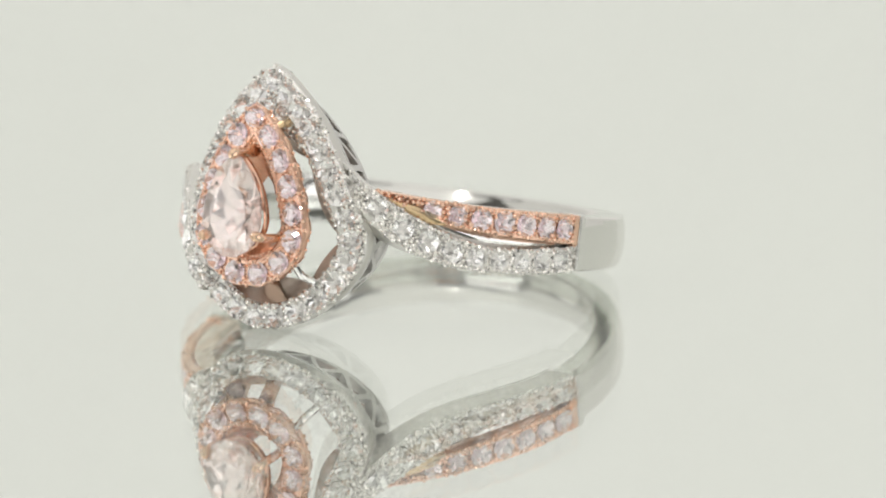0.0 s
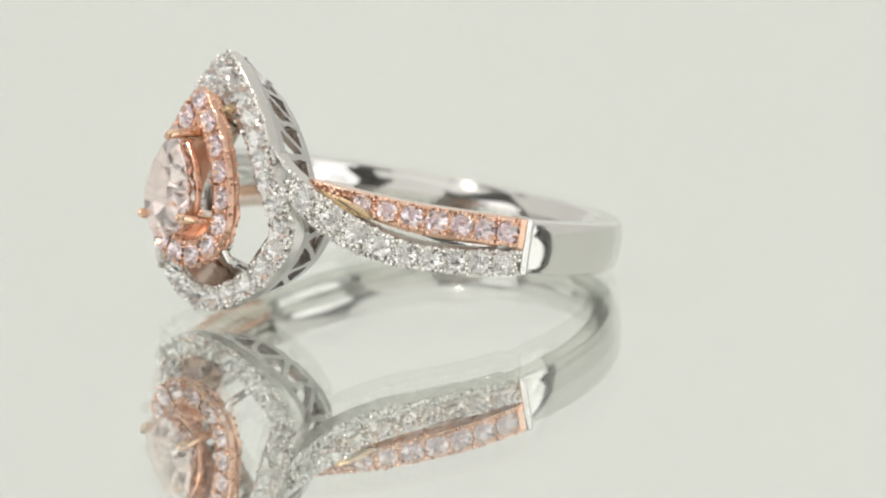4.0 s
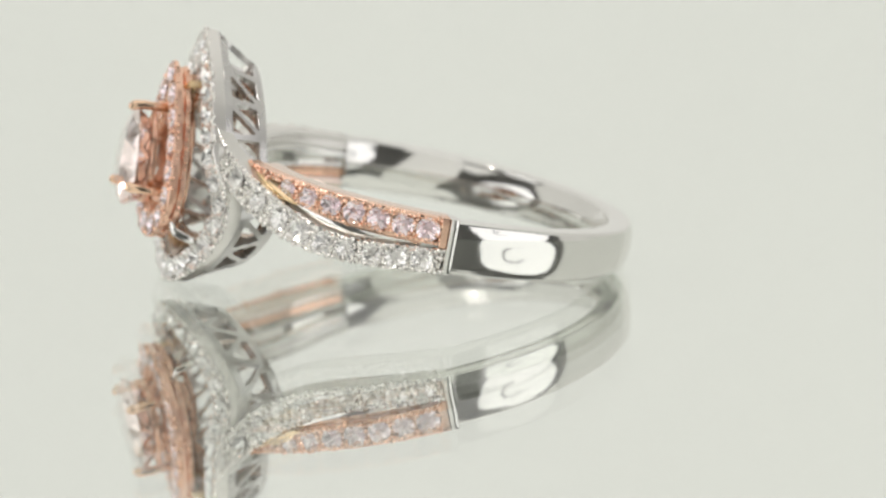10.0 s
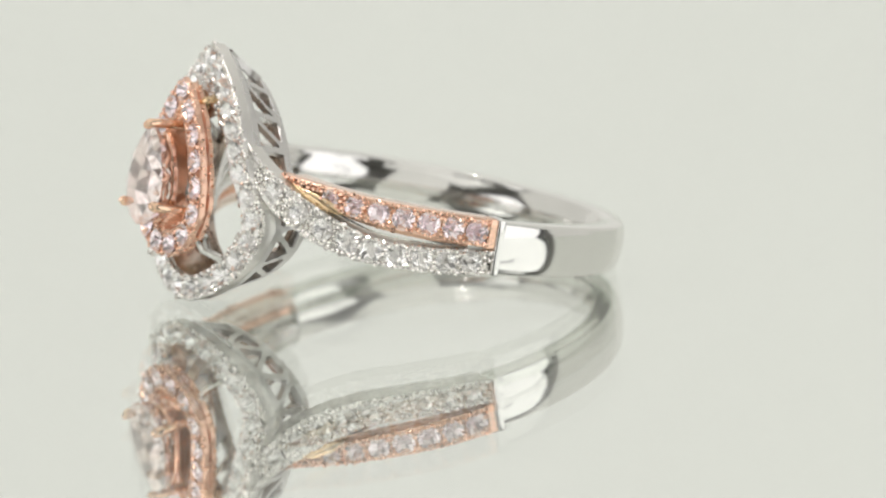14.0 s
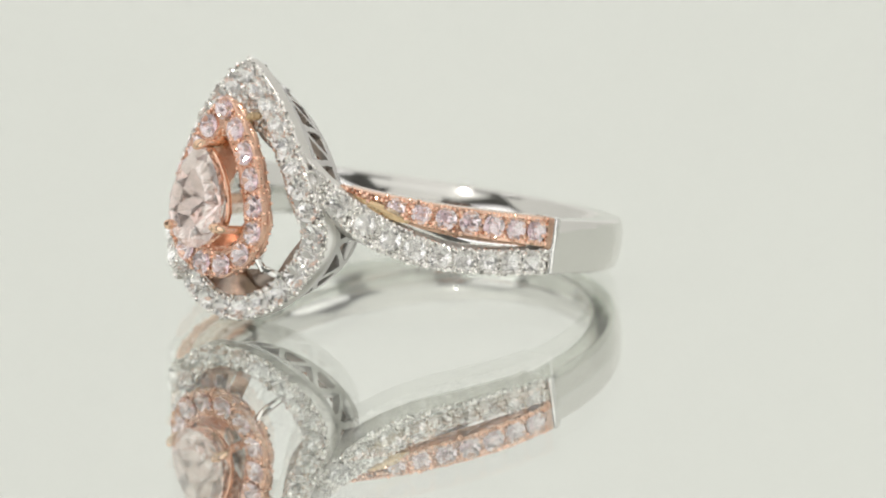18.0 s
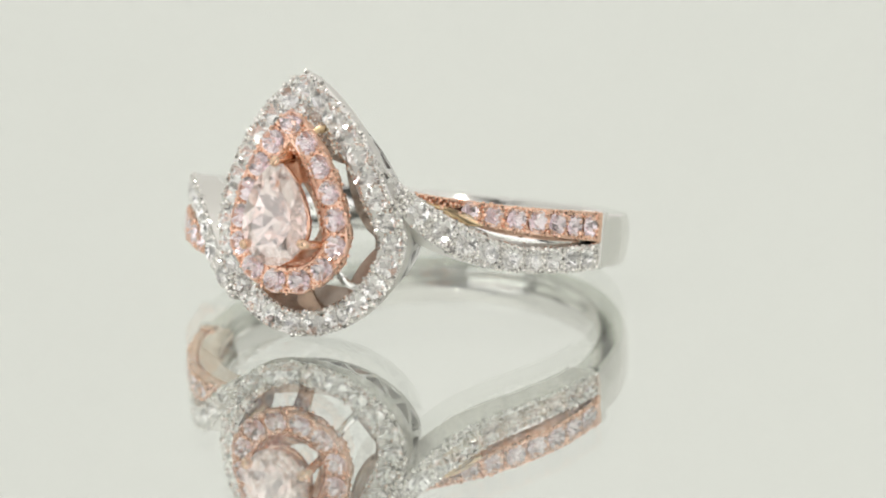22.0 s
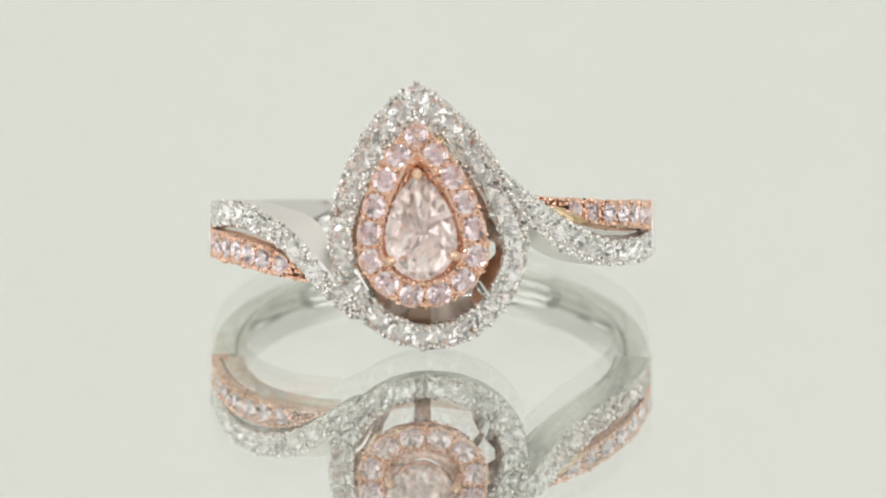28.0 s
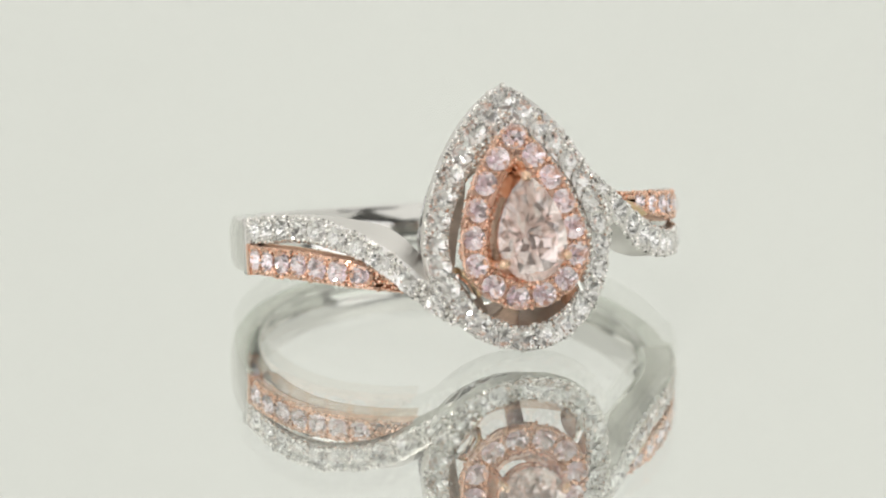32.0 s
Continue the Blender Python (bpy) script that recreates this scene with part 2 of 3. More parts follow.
def light_panel(x):
    base = new("light_panel")
    tagged(base, "white glowing light panel in a black frame beside the camera", "light panel", "front light panels")
    s = 1 if x > 0 else -1
    def plate_(half, lo, hi, t, r):
        pts = []
        for cy_, cz_, a0 in ((half - r, hi - r, 0), (-half + r, hi - r, 90), (-half + r, lo + r, 180), (half - r, lo + r, 270)):
            pts += [(cy_ + r * math.cos(radians(a0 + k * 15)), cz_ + r * math.sin(radians(a0 + k * 15))) for k in range(7)]
        return loft(bmesh.new(), [[(q, y, z) for y, z in pts] for q in (-t, t)])
    part("diffuser", plate_(142, 6, 250, 3, 85), PANEL_FACE, base, "glowing white diffuser", False)
    back = plate_(153, -5, 261, 2, 90)
    bmesh.ops.translate(back, vec=(s * 5, 0, 0), verts=back.verts)
    part("back_plate", back, BLACK_PLASTIC, base, "black back plate", False)
    if s > 0:
        # arc added only to show as a dark C in the band's reflections
        bm = bmesh.new()
        tube(bm, [(-8, 13 + 38 * math.cos(radians(a)), 113 + 38 * math.sin(radians(a))) for a in range(20, 261, 15)], 3.6, 8)
        part("c_arc", bm, GREY_ARC, base, "grey arc added in front of the diffuser")
    base.matrix_basis = pose(x * MM, -188 * MM, -28 * MM)
    return base


light_panel(250)
light_panel(-250)


panel("wall_front", (-125, -345, -20), (125, -339, 400), TENT_CLOTH, "white backlit cloth behind the camera", "tent wall")


def led_lamp(x, y, z):
    base = new("led_lamp")
    tagged(base, "small bright round lamp hung from the ceiling diffuser", "lamp")
    bm = bmesh.new()
    bmesh.ops.create_cone(bm, segments=24, radius1=12, radius2=8, depth=14, cap_ends=True, cap_tris=False)
    bmesh.ops.translate(bm, vec=(0, 0, 8), verts=bm.verts)
    part("housing", bm, BLACK_PLASTIC, base, "black housing")
    bm = bmesh.new()
    tube(bm, [(0, 0, 13), (0, 0, 420 - z)], 2.5, 10)
    part("stem", bm, BLACK_PLASTIC, base, "thin black stem")
    base.matrix_basis = pose(x * MM, y * MM, z * MM)
    la = bpy.data.lights.new("led_light", "AREA")
    la.shape, la.size, la.energy, la.color = "DISK", 0.015, SPOT_WATTS, (1.0, 0.97, 0.92)
    ob = new("led_light", la)
    ob.matrix_basis = pose(x * MM, y * MM, (z - 1) * MM)
    return base


led_lamp(-125, -125, 350)

# ---- the turntable plate ----
plate = new("turntable_mirror")
tagged(plate, "round glossy glass mirror plate with milky white reflection", "mirror plate")
GAP = 0.5                # thickness of the glass, mm
PLATE_Z = 0.23 * MM      # its upper face


def disc(r, z0, z1, n=128):
    bm = bmesh.new()
    secs = [[(q * math.cos(i * math.tau / n), q * math.sin(i * math.tau / n), z) for i in range(n)] for q, z in ((r, z0), (r, z1))]
    return loft(bm, secs)


bm = bmesh.new()
bm.faces.new([bm.verts.new((180 * math.cos(i * math.tau / 128), 180 * math.sin(i * math.tau / 128), 0)) for i in range(128)])
part("glass_face", bm, CLEAR, plate, "clear glass face", False)
part("silvered_backing", disc(180, -6, -GAP), SILVER, plate, "silvered milky backing", False)
part("base", disc(120, -30.2, -6), TABLE_PAINT, plate, "white round base")

# ---- the ring ----
ring = new("diamond_ring")
tagged(ring, "white and rose gold bypass ring with pink pear diamond halo", "ring")

STONE_W = [brilliant("round_diamond", DIAMOND, uneven=0.045) for _ in range(6)]
STONE_P = [brilliant("pink_round_diamond", PINK, uneven=0.04) for _ in range(5)]
RO, RI = 10.0, 8.55
SEAM = 85.0


def cyl(phi, r, z):
    return (r * math.sin(radians(phi)), -r * math.cos(radians(phi)), z)


def bar(phi, ri, ro, z0, z1, c=0.12, dome=0.0, belly=0.0, seat=False, foot=0.0):
    """Cross-section of a rail at the angle phi, edges eased."""
    c = min(c, (z1 - z0) * 0.3)
    m = (z0 + z1) / 2
    if seat:
        wt, dp = (z1 - z0) * 0.15, min(0.46, (z1 - z0) * 0.42)
        w = z1 - z0
        pts = [(ri, z0 + w * 0.22 - foot * 0.8), (ri + min(0.22, w * 0.2), z0 - foot), (ro - c * 0.4, z0 - foot * 0.12), (ro, z0 + c * 0.5), (ro, z0 + wt), (ro - dp, m - w * 0.08), (ro - dp, m + w * 0.08), (ro, z1 - wt), (ro, z1 - c * 0.5), (ro - c * 0.4, z1), (ri + min(0.22, w * 0.2), z1), (ri, z1 - w * 0.22), (ri - 0.1, (z0 + z1 - foot * 0.7) / 2)]
        return [cyl(phi, r, z) for r, z in pts]
    pts = [(ri, z0 + c), (ri + c, z0), (ro - c, z0), (ro - c * 0.3, z0 + c * 0.3), (ro, z0 + c), (ro + dome * 0.75, m - (z1 - z0) * 0.21), (ro + dome, m), (ro + dome * 0.75, m + (z1 - z0) * 0.21), (ro, z1 - c), (ro - c * 0.3, z1 - c * 0.3), (ro - c, z1), (ri + c, z1), (ri, z1 - c), (ri - belly * 0.8, (z1 * 3 + z0) / 4 - c / 2), (ri - belly, m), (ri - belly * 0.8, (z1 + z0 * 3) / 4 + c / 2)]
    return [cyl(phi, r, z) for r, z in pts]


def band(phi, ri, ro, h, dome=0.12, belly=0.3, r=0.2, lift=0.0):
    """Cross-section of the plain band: domed faces and rounded corners."""
    pts = []
    for cr, cz, a0 in ((ro - dome - r, h - r, 0), (ri + belly + r, h - r, 90), (ri + belly + r, -h + r, 180), (ro - dome - r, -h + r, 270)):
        pts += [(cr + r * math.cos(radians(a0 + k * 18)), cz + r * math.sin(radians(a0 + k * 18))) for k in range(6)]
        side = (ri + belly, -belly) if a0 == 90 else (ro - dome, dome) if a0 == 270 else None
        if side:
            for f in (-0.94, -0.85, -0.72, -0.6, -0.48, -0.36, -0.24, -0.1, 0.1, 0.24, 0.36, 0.48, 0.6, 0.72, 0.85, 0.94):
                z = f * (h - r) * (-1 if a0 == 90 else 1)
                pts.append((side[0] + side[1] * (1 - abs(f) ** 1.6 if a0 == 90 else (1 - f * f) ** 0.8), z))
    return [cyl(phi, q, z + lift) for q, z in pts]


def shank():
    bm = bmesh.new()
    secs = []
    for i in range(97):
        phi = SEAM + (360 - 2 * SEAM) * i / 96
        back = math.cos(radians((phi - 180) * 0.9)) ** 2
        h = 1.21 - 0.23 * back
        thin = 0.16 * max(0.0, (phi - 245) / 30)
        secs.append(band(phi, RI - 0.1 + 0.5 * back - thin, RO + 0.05 + 0.45 * back - thin, h, lift=0.05 * back))
    loft(bm, secs)
    return part("shank", bm, WHITE_GOLD, ring, "polished plain white gold band")


shank()

# edges of the two rows by angle from the front: the plus shoulder, and the other one in its own upside-down space
PLUS = dict(
    W_BOT=[(16, 2.15), (19, 1.6), (22, 1.0), (26, 0.3), (30, -0.3), (37, -0.92), (43, -1.22), (50, -1.42), (65, -1.42), (85, -1.2)],
    W_TOP=[(16, 3.2), (19, 2.65), (22, 2.1), (28, 1.45), (33, 0.95), (41, 0.33), (49, -0.16), (58, -0.38), (68, -0.32), (77, -0.17), (85, -0.12)],
    R_TOP=[(24, 1.76), (36, 1.6), (50, 1.45), (85, 1.3)],
    R_BOT=[(24, 1.72), (28, 1.5), (34, 1.0), (41, 0.6), (49, 0.38), (58, 0.24), (70, 0.1), (85, 0.0)],
    W_OUT=[(16, 10.95), (20, 11.08), (26, 10.85), (34, 10.33), (44, 10.05), (85, 10.0)])
MINUS = dict(
    W_BOT=[(16, 2.7), (19, 2.3), (22, 1.8), (24, 1.45), (28, 0.75), (33, 0.08), (42, -0.65), (52, -1.22), (63, -1.35), (85, -1.2)],
    W_TOP=[(16, 3.75), (19, 3.4), (22, 2.95), (28, 2.05), (34, 1.17), (42, 0.45), (52, -0.08), (60, -0.28), (68, -0.24), (77, -0.12), (85, -0.12)],
    R_TOP=[(24, 2.3), (28, 2.2), (34, 2.06), (43, 1.87), (55, 1.58), (65, 1.42), (85, 1.22)],
    R_BOT=[(24, 2.25), (29, 1.95), (34, 1.25), (43, 0.68), (53, 0.37), (65, 0.1), (85, -0.05)],
    W_OUT=[(16, 11.3), (20, 11.2), (26, 10.95), (34, 10.4), (44, 10.02), (56, 9.85), (85, 9.82)])
W_IN = [(16, 10.2), (20, 10.0), (24, 9.7), (30, 9.1), (38, 8.5), (85, 8.5)]      # inner face of the white rows
FOOT = [(16, 0.3), (22, 0.9), (30, 0.85), (37, 0.55), (45, 0.22), (54, 0.0), (85, 0.0)]
FOOT_PLUS = [(16, 0.2), (19, 0.6), (22, 0.9), (27, 0.6), (33, 0.25), (40, 0.05), (50, 0.0), (85, 0.0)]


_ico = bmesh.new()
bmesh.ops.create_icosphere(_ico, subdivisions=1, radius=1.0)
ICO_V, ICO_F = [v.co.copy() for v in _ico.verts], [[v.index for v in f.verts] for f in _ico.faces]
_ico.free()


def beads_on(bm, spots, r):
    """Raised grains of uneven size, turned at random."""
    for p in spots:
        q = p + Vector((random.uniform(-1, 1), random.uniform(-1, 1), random.uniform(-1, 1))) * 0.03
        turn = Matrix.Rotation(random.random() * 6.0, 3, "X") @ Matrix.Rotation(random.random() * 6.0, 3, "Z")
        k = r * random.uniform(0.7, 1.2)
        vs = [bm.verts.new(q + turn @ (v * k)) for v in ICO_V]
        for f in ICO_F:
            bm.faces.new([vs[i] for i in f])


def scatter(count, place, stones, spacing):
    """Random spots by place(random) that keep off the stones (middle, radius) and off one another."""
    kept = []
    for _ in range(count):
        p = Vector(place())
        if all((p - c).length > r for c, r in stones) and all((p - q).length > spacing for q in kept):
            kept.append(p)
    return kept



def setting_web(parent, stones, half, material, closed=False):
    """Metal between neighbouring stones (middle, outward, radius): it fills the gaps level with the rail, hollowed round each stone."""
    bm = bmesh.new()
    pairs = list(zip(stones, stones[1:])) + ([(stones[-1], stones[0])] if closed else [])
    for (p0, n0, r0), (p1, n1, r1) in pairs:
        mid, out, along = (p0 + p1) / 2, (n0 + n1).normalized(), p1 - p0
        long_ = along.length
        along = along.normalized()
        side = out.cross(along).normalized()
        secs = []
        for k in range(9):
            v = half * (k / 4 - 1)
            a = -long_ / 2 + math.sqrt(max(r0 * r0 * 0.94 - v * v, 0.0))
            b = long_ / 2 - math.sqrt(max(r1 * r1 * 0.94 - v * v, 0.0))
            if b - a < 0.03:
                a, b = (a + b) / 2 - 0.015, (a + b) / 2 + 0.015
            secs.append([mid + along * q + side * v + out * h for q, h in ((a, -0.05), (b, -0.05), (b, -0.34), (a, -0.34))])
        loft(bm, secs)
    return part("setting_web", bm, material, parent, kind="stuff")


def shoulder(turn):
    """One split shoulder: a white row and a rose row. turn: 0, or pi for the one across, upside down."""
    m = Matrix.Rotation(turn, 4, "Y")
    side = MINUS if turn else PLUS
    W_BOT, W_TOP, R_TOP, R_BOT, W_OUT = (side[k] for k in ("W_BOT", "W_TOP", "R_TOP", "R_BOT", "W_OUT"))
    white = bmesh.new()
    loft(white, [bar(p, smooth_table(p, W_IN), smooth_table(p, W_OUT), smooth_table(p, W_BOT), smooth_table(p, W_TOP), 0.1, seat=True, foot=smooth_table(p, FOOT if turn else FOOT_PLUS)) for p in [16 + i * 1.5 for i in range(0 if turn else 1, 46)] + [SEAM - 0.4]])
    row = part("white_shoulder", white, PAVE_GOLD, ring, "white gold row set with white diamonds")
    row.matrix_basis = m
    stones = []
    for i in range(10):
        phi = 78.7 - i * 6.5
        z = (smooth_table(phi, W_BOT) + smooth_table(phi, W_TOP)) / 2
        w = smooth_table(phi, W_TOP) - smooth_table(phi, W_BOT)
        p = Vector(cyl(phi, smooth_table(phi, W_OUT) + 0.04, z))
        st = part("diamond", random.choice(STONE_W), None, row)
        size = min(1.03, w * (0.92 if phi > 45 else 0.82)) * random.uniform(0.97, 1.03)
        st.matrix_basis = facing(p, cyl(phi, 1, 0), size, random.random())
        stones.append((p, size * 0.48))
    setting_web(row, [(p, Vector(cyl(phi, 1, 0)), r) for (p, r), phi in zip(stones, [78.7 - i * 6.5 for i in range(10)])], 0.46, PAVE_GOLD)

    def on_white():
        q = random.uniform(16 if turn else 19.5, 84)
        z0, z1 = smooth_table(q, W_BOT), smooth_table(q, W_TOP)
        return cyl(q, smooth_table(q, W_OUT) - 0.05, random.uniform(z0 + 0.03, z1 - 0.03))
    b = bmesh.new()
    beads_on(b, scatter(6000, on_white, stones, 0.135), 0.138)
    part("grain", b, BRIGHT_GRAIN, row, "tiny white gold grains", kind="stuff")

    rose = bmesh.new()
    r_out = lambda p: 10.0 - (0.16 * ease(p, 40, 60) if turn else 0.0)
    loft(rose, [bar(p, 9.3, r_out(p) + 0.02, smooth_table(p, R_BOT), max(smooth_table(p, R_TOP), smooth_table(p, R_BOT) + 0.05), 0.08, seat=True) for p in [25 + i * 1.5 for i in range(40)] + [SEAM - 0.3]])
    row2 = part("rose_shoulder", rose, ROSE_MATT, ring, "rose gold row set with pink diamonds")
    row2.matrix_basis = m
    stones = []
    for i in range(7):
        phi = 79.0 - i * 6.45
        z = (smooth_table(phi, R_BOT) + smooth_table(phi, R_TOP)) / 2
        w = smooth_table(phi, R_TOP) - smooth_table(phi, R_BOT)
        st = part("pink_diamond", random.choice(STONE_P), None, row2)
        size = min(1.06, w * 0.9) * random.uniform(0.97, 1.03)
        st.matrix_basis = facing(cyl(phi, r_out(phi) + 0.06, z), cyl(phi, 1, 0), size, random.random())
        stones.append((Vector(cyl(phi, r_out(phi) + 0.04, z)), size * 0.48))
    setting_web(row2, [(p, Vector((p.x, p.y, 0)).normalized(), r) for p, r in stones], 0.48, ROSE_MATT)

    def on_rose():
        q = random.uniform(26, 83)
        z0, z1 = smooth_table(q, R_BOT), smooth_table(q, R_TOP)
        return cyl(q, r_out(q) - 0.02, random.uniform(z0 + 0.06, z1 - 0.06))
    b = bmesh.new()
    beads_on(b, scatter(3000, on_rose, stones, 0.165), 0.135)
    part("grain", b, ROSE_GRAIN, row2, "tiny rose gold grains", kind="stuff")
    ARC = [27 + i * 1.5 for i in range(39)] + [SEAM - 0.3]
    # white row's channel takes the rose row's reflection as colour; rose row's is rose gold
    for lo, hi, first, last, channel in ((W_BOT, W_TOP, 30, 85, ROSE_TINTED), (R_BOT, R_TOP, 27, 85, ROSE_GOLD)):
        arc = [p for p in ARC if p >= first]
        wide = lambda p: max(smooth_table(p, hi) - smooth_table(p, lo), 0.1)
        for f0, f1 in ((0.02, 0.24), (0.56, 0.98)):
            rail = bmesh.new()
            loft(rail, [bar(p, RI - 0.12, 9.4, smooth_table(p, lo) + f0 * wide(p), smooth_table(p, lo) + f1 * wide(p), 0.08, belly=0.06) for p in arc])
            outer = channel is ROSE_GOLD and f1 > 0.9
            part("inner_rail", rail, BLUSH_GOLD if outer else WHITE_GOLD, ring, "polished white gold rail inside the band").matrix_basis = m
        sunk = bmesh.new()
        loft(sunk, [bar(p, RI + 0.12, 9.38, smooth_table(p, lo) + 0.22 * wide(p), smooth_table(p, lo) + 0.58 * wide(p), 0.04) for p in arc])
        part("inner_channel", sunk, channel, ring, "sunk rose-coloured channel inside the band").matrix_basis = m
    floor_ = bmesh.new()
    loft(floor_, [bar(p, RI + 0.1, 9.5, smooth_table(p, W_TOP) - 0.12, smooth_table(p, R_BOT) + 0.12, 0.05, dome=0.16) for p in [36 + i * 2 for i in range(22)]])
    part("slot_floor", floor_, WHITE_GOLD, ring, "polished white gold floor between the rows").matrix_basis = m
    if not turn:
        plate_ = bmesh.new()
        secs = []
        for p in [29 + i * 1.25 for i in range(13)]:
            z0, z1 = smooth_table(p, R_BOT), smooth_table(p, R_TOP)
            t = math.sin(math.pi * min(0.97, max(0.06, (p - 28.5) / 16.0))) ** 0.7
            secs.append(bar(p, 9.3, 9.98 + 0.06 * t, z0 - 0.24 * t, z0 + 0.02 + 0.4 * (z1 - z0) * t, 0.06, dome=0.08 * t))
        loft(plate_, secs)
        part("slot_end", plate_, YELLOW_GOLD, ring, "yellow gold end of the slot")
    # narrow end strip between rows and plain band
    strip = bmesh.new()
    loft(strip, [bar(p, 9.2, r_out(p) + 0.09, -0.05, 1.31, 0.06) for p in (SEAM - 2.6, SEAM - 1.7, SEAM - 0.8)])
    part("end_strip", strip, ROSE_GOLD, ring, "rose gold end strip").matrix_basis = m
    strip = bmesh.new()
    loft(strip, [bar(p, RI + 0.3, r_out(p) + 0.05 + k, -1.22, 1.33, 0.1) for p, k in ((SEAM - 0.7, 0.0), (SEAM - 0.4, 0.08), (SEAM + 0.5, 0.12), (SEAM + 1.4, 0.08), (SEAM + 1.7, 0.0))])
    part("end_strip", strip, WHITE_GOLD, ring, "polished white gold end strip").matrix_basis = m


shoulder(0.0)
shoulder(math.pi)

# ---- the head ----
HX, HZ = 0.08, -0.05       # middle of the outer halo


def on_head(x, z, d):
    """A place on the halo, d mm behind its front, which falls back more on the +x side."""
    fall = 0.068 - 0.055 * min(1.0, max(0.0, (z + 0.8) / 2.6))
    return (x, -10.82 + (fall if x > 0 else 0.016) * x * x + d, z)


def inner_edge(x, z):
    """Inner edge of the set face, which is wider on the +x side and below the tip."""
    broad = max(ease(x, 0.0, 2.0) * ease(z, -1.2, 1.3), 0.75 * ease(z, 0.5, 3.0))
    return -0.56 - 0.32 * broad - 0.45 * ease(z, 3.4, 4.6)


def mid_line(x, z):
    """Line of the stones."""
    return max(-0.16, inner_edge(x, z) / 2 + 0.27)


def halo_strip(outline, w1, d0, d1, c=0.04, wt=0.43, dp=0.46):
    """A rail along the outline from its inner edge to w1 outside, d0 to d1 deep."""
    secs = []
    for x, z, u, v in outline:
        w0, mid = inner_edge(x, z), mid_line(x, z)
        prof = [(w0 + c, d0), (w0, d0 + c), (w0, d1 - c), (w0 + c, d1), (w1 - c, d1), (w1, d1 - c), (w1, d0 + c), (w1 - c, d0), (mid + wt, d0), (mid + 0.08, d0 + dp), (mid - 0.08, d0 + dp), (mid - wt, d0)]
        secs.append([on_head(x + u * w, z + v * w, d) for w, d in prof])
    return loft(bmesh.new(), secs, closed=True)


OUTER = dict(straight=0.27, a=3.88, b=4.36, h=6.22, cx=HX, cz=HZ, tip_x=-0.55, round_tip=9)
halo = part("outer_halo", halo_strip(pear(n=120, **OUTER), 0.5, 0.0, 0.6), PAVE_GOLD, ring, "white gold pear halo set with white diamonds")
N = 27
stones, outs = [], []
for x, z, u, v in pear(n=N, **OUTER):
    st = part("diamond", random.choice(STONE_W), None, halo)
    mid = mid_line(x, z)
    p = on_head(x + u * mid, z + v * mid, -0.06)
    size = random.uniform(1.0, 1.06)
    out = Vector(((0.136 if p[0] > 0 else 0.032) * p[0], -1, 0)).normalized()
    st.matrix_basis = facing(p, out, size, random.random())
    stones.append((Vector(p), size * 0.48))
    outs.append((Vector(p), out, size * 0.48))
setting_web(halo, outs, 0.46, PAVE_GOLD, True)
FINE = pear(n=400, **OUTER)


def on_halo():
    x, z, u, v = random.choice(FINE)
    w = random.uniform(inner_edge(x, z) + 0.02, 0.47)
    return on_head(x + u * w, z + v * w, 0.05)


b = bmesh.new()
beads_on(b, scatter(7000, on_halo, stones, 0.14), 0.138)
part("grain", b, BRIGHT_GRAIN, halo, "tiny white gold grains", kind="stuff")
secs = []
for z, w in ((4.3, 1.0), (4.85, 0.9), (5.15, 0.78), (5.5, 0.5), (5.75, 0.25)):
    secs.append([on_head(-0.44 + a * w, z, d) for a, d in ((-1, 0.12), (-0.9, 0.04), (0.9, 0.04), (1, 0.12), (1, 0.7), (-1, 0.7))])
part("tip_plate", loft(bmesh.new(), secs), SATIN_GOLD, halo, "white gold plate below the tip")
for dx, z in ((-0.62, 4.6), (0.0, 4.95), (0.62, 4.6)):
    st = part("diamond", random.choice(STONE_W), None, halo)
    p = on_head(-0.44 + dx, z, -0.1)
    st.matrix_basis = facing(p, ((0.136 if p[0] > 0 else 0.032) * p[0], -1, 0), 0.66, random.random())

# sloping lip inside the outer halo; the inner halo's reflection is put into its colour
LIP = pear(n=240, **OUTER)
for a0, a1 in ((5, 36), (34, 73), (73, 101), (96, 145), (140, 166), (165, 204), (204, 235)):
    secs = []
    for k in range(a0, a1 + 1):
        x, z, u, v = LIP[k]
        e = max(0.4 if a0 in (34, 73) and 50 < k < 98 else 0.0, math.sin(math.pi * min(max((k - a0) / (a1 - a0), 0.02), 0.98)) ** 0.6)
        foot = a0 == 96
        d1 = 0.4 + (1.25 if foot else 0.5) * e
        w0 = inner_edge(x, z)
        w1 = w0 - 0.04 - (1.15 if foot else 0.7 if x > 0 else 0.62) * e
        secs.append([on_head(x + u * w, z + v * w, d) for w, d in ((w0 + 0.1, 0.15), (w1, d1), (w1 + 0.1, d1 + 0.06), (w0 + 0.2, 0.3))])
    part("inner_lip", loft(bmesh.new(), secs), ROSE_TINTED, halo, "sloping lip tinted with the inner halo's rose reflection")

# pierced gallery behind the outer halo
RIM = dict(OUTER, a=3.5, b=3.4, h=4.8, tip_x=-0.45)
DEEP = 2.75


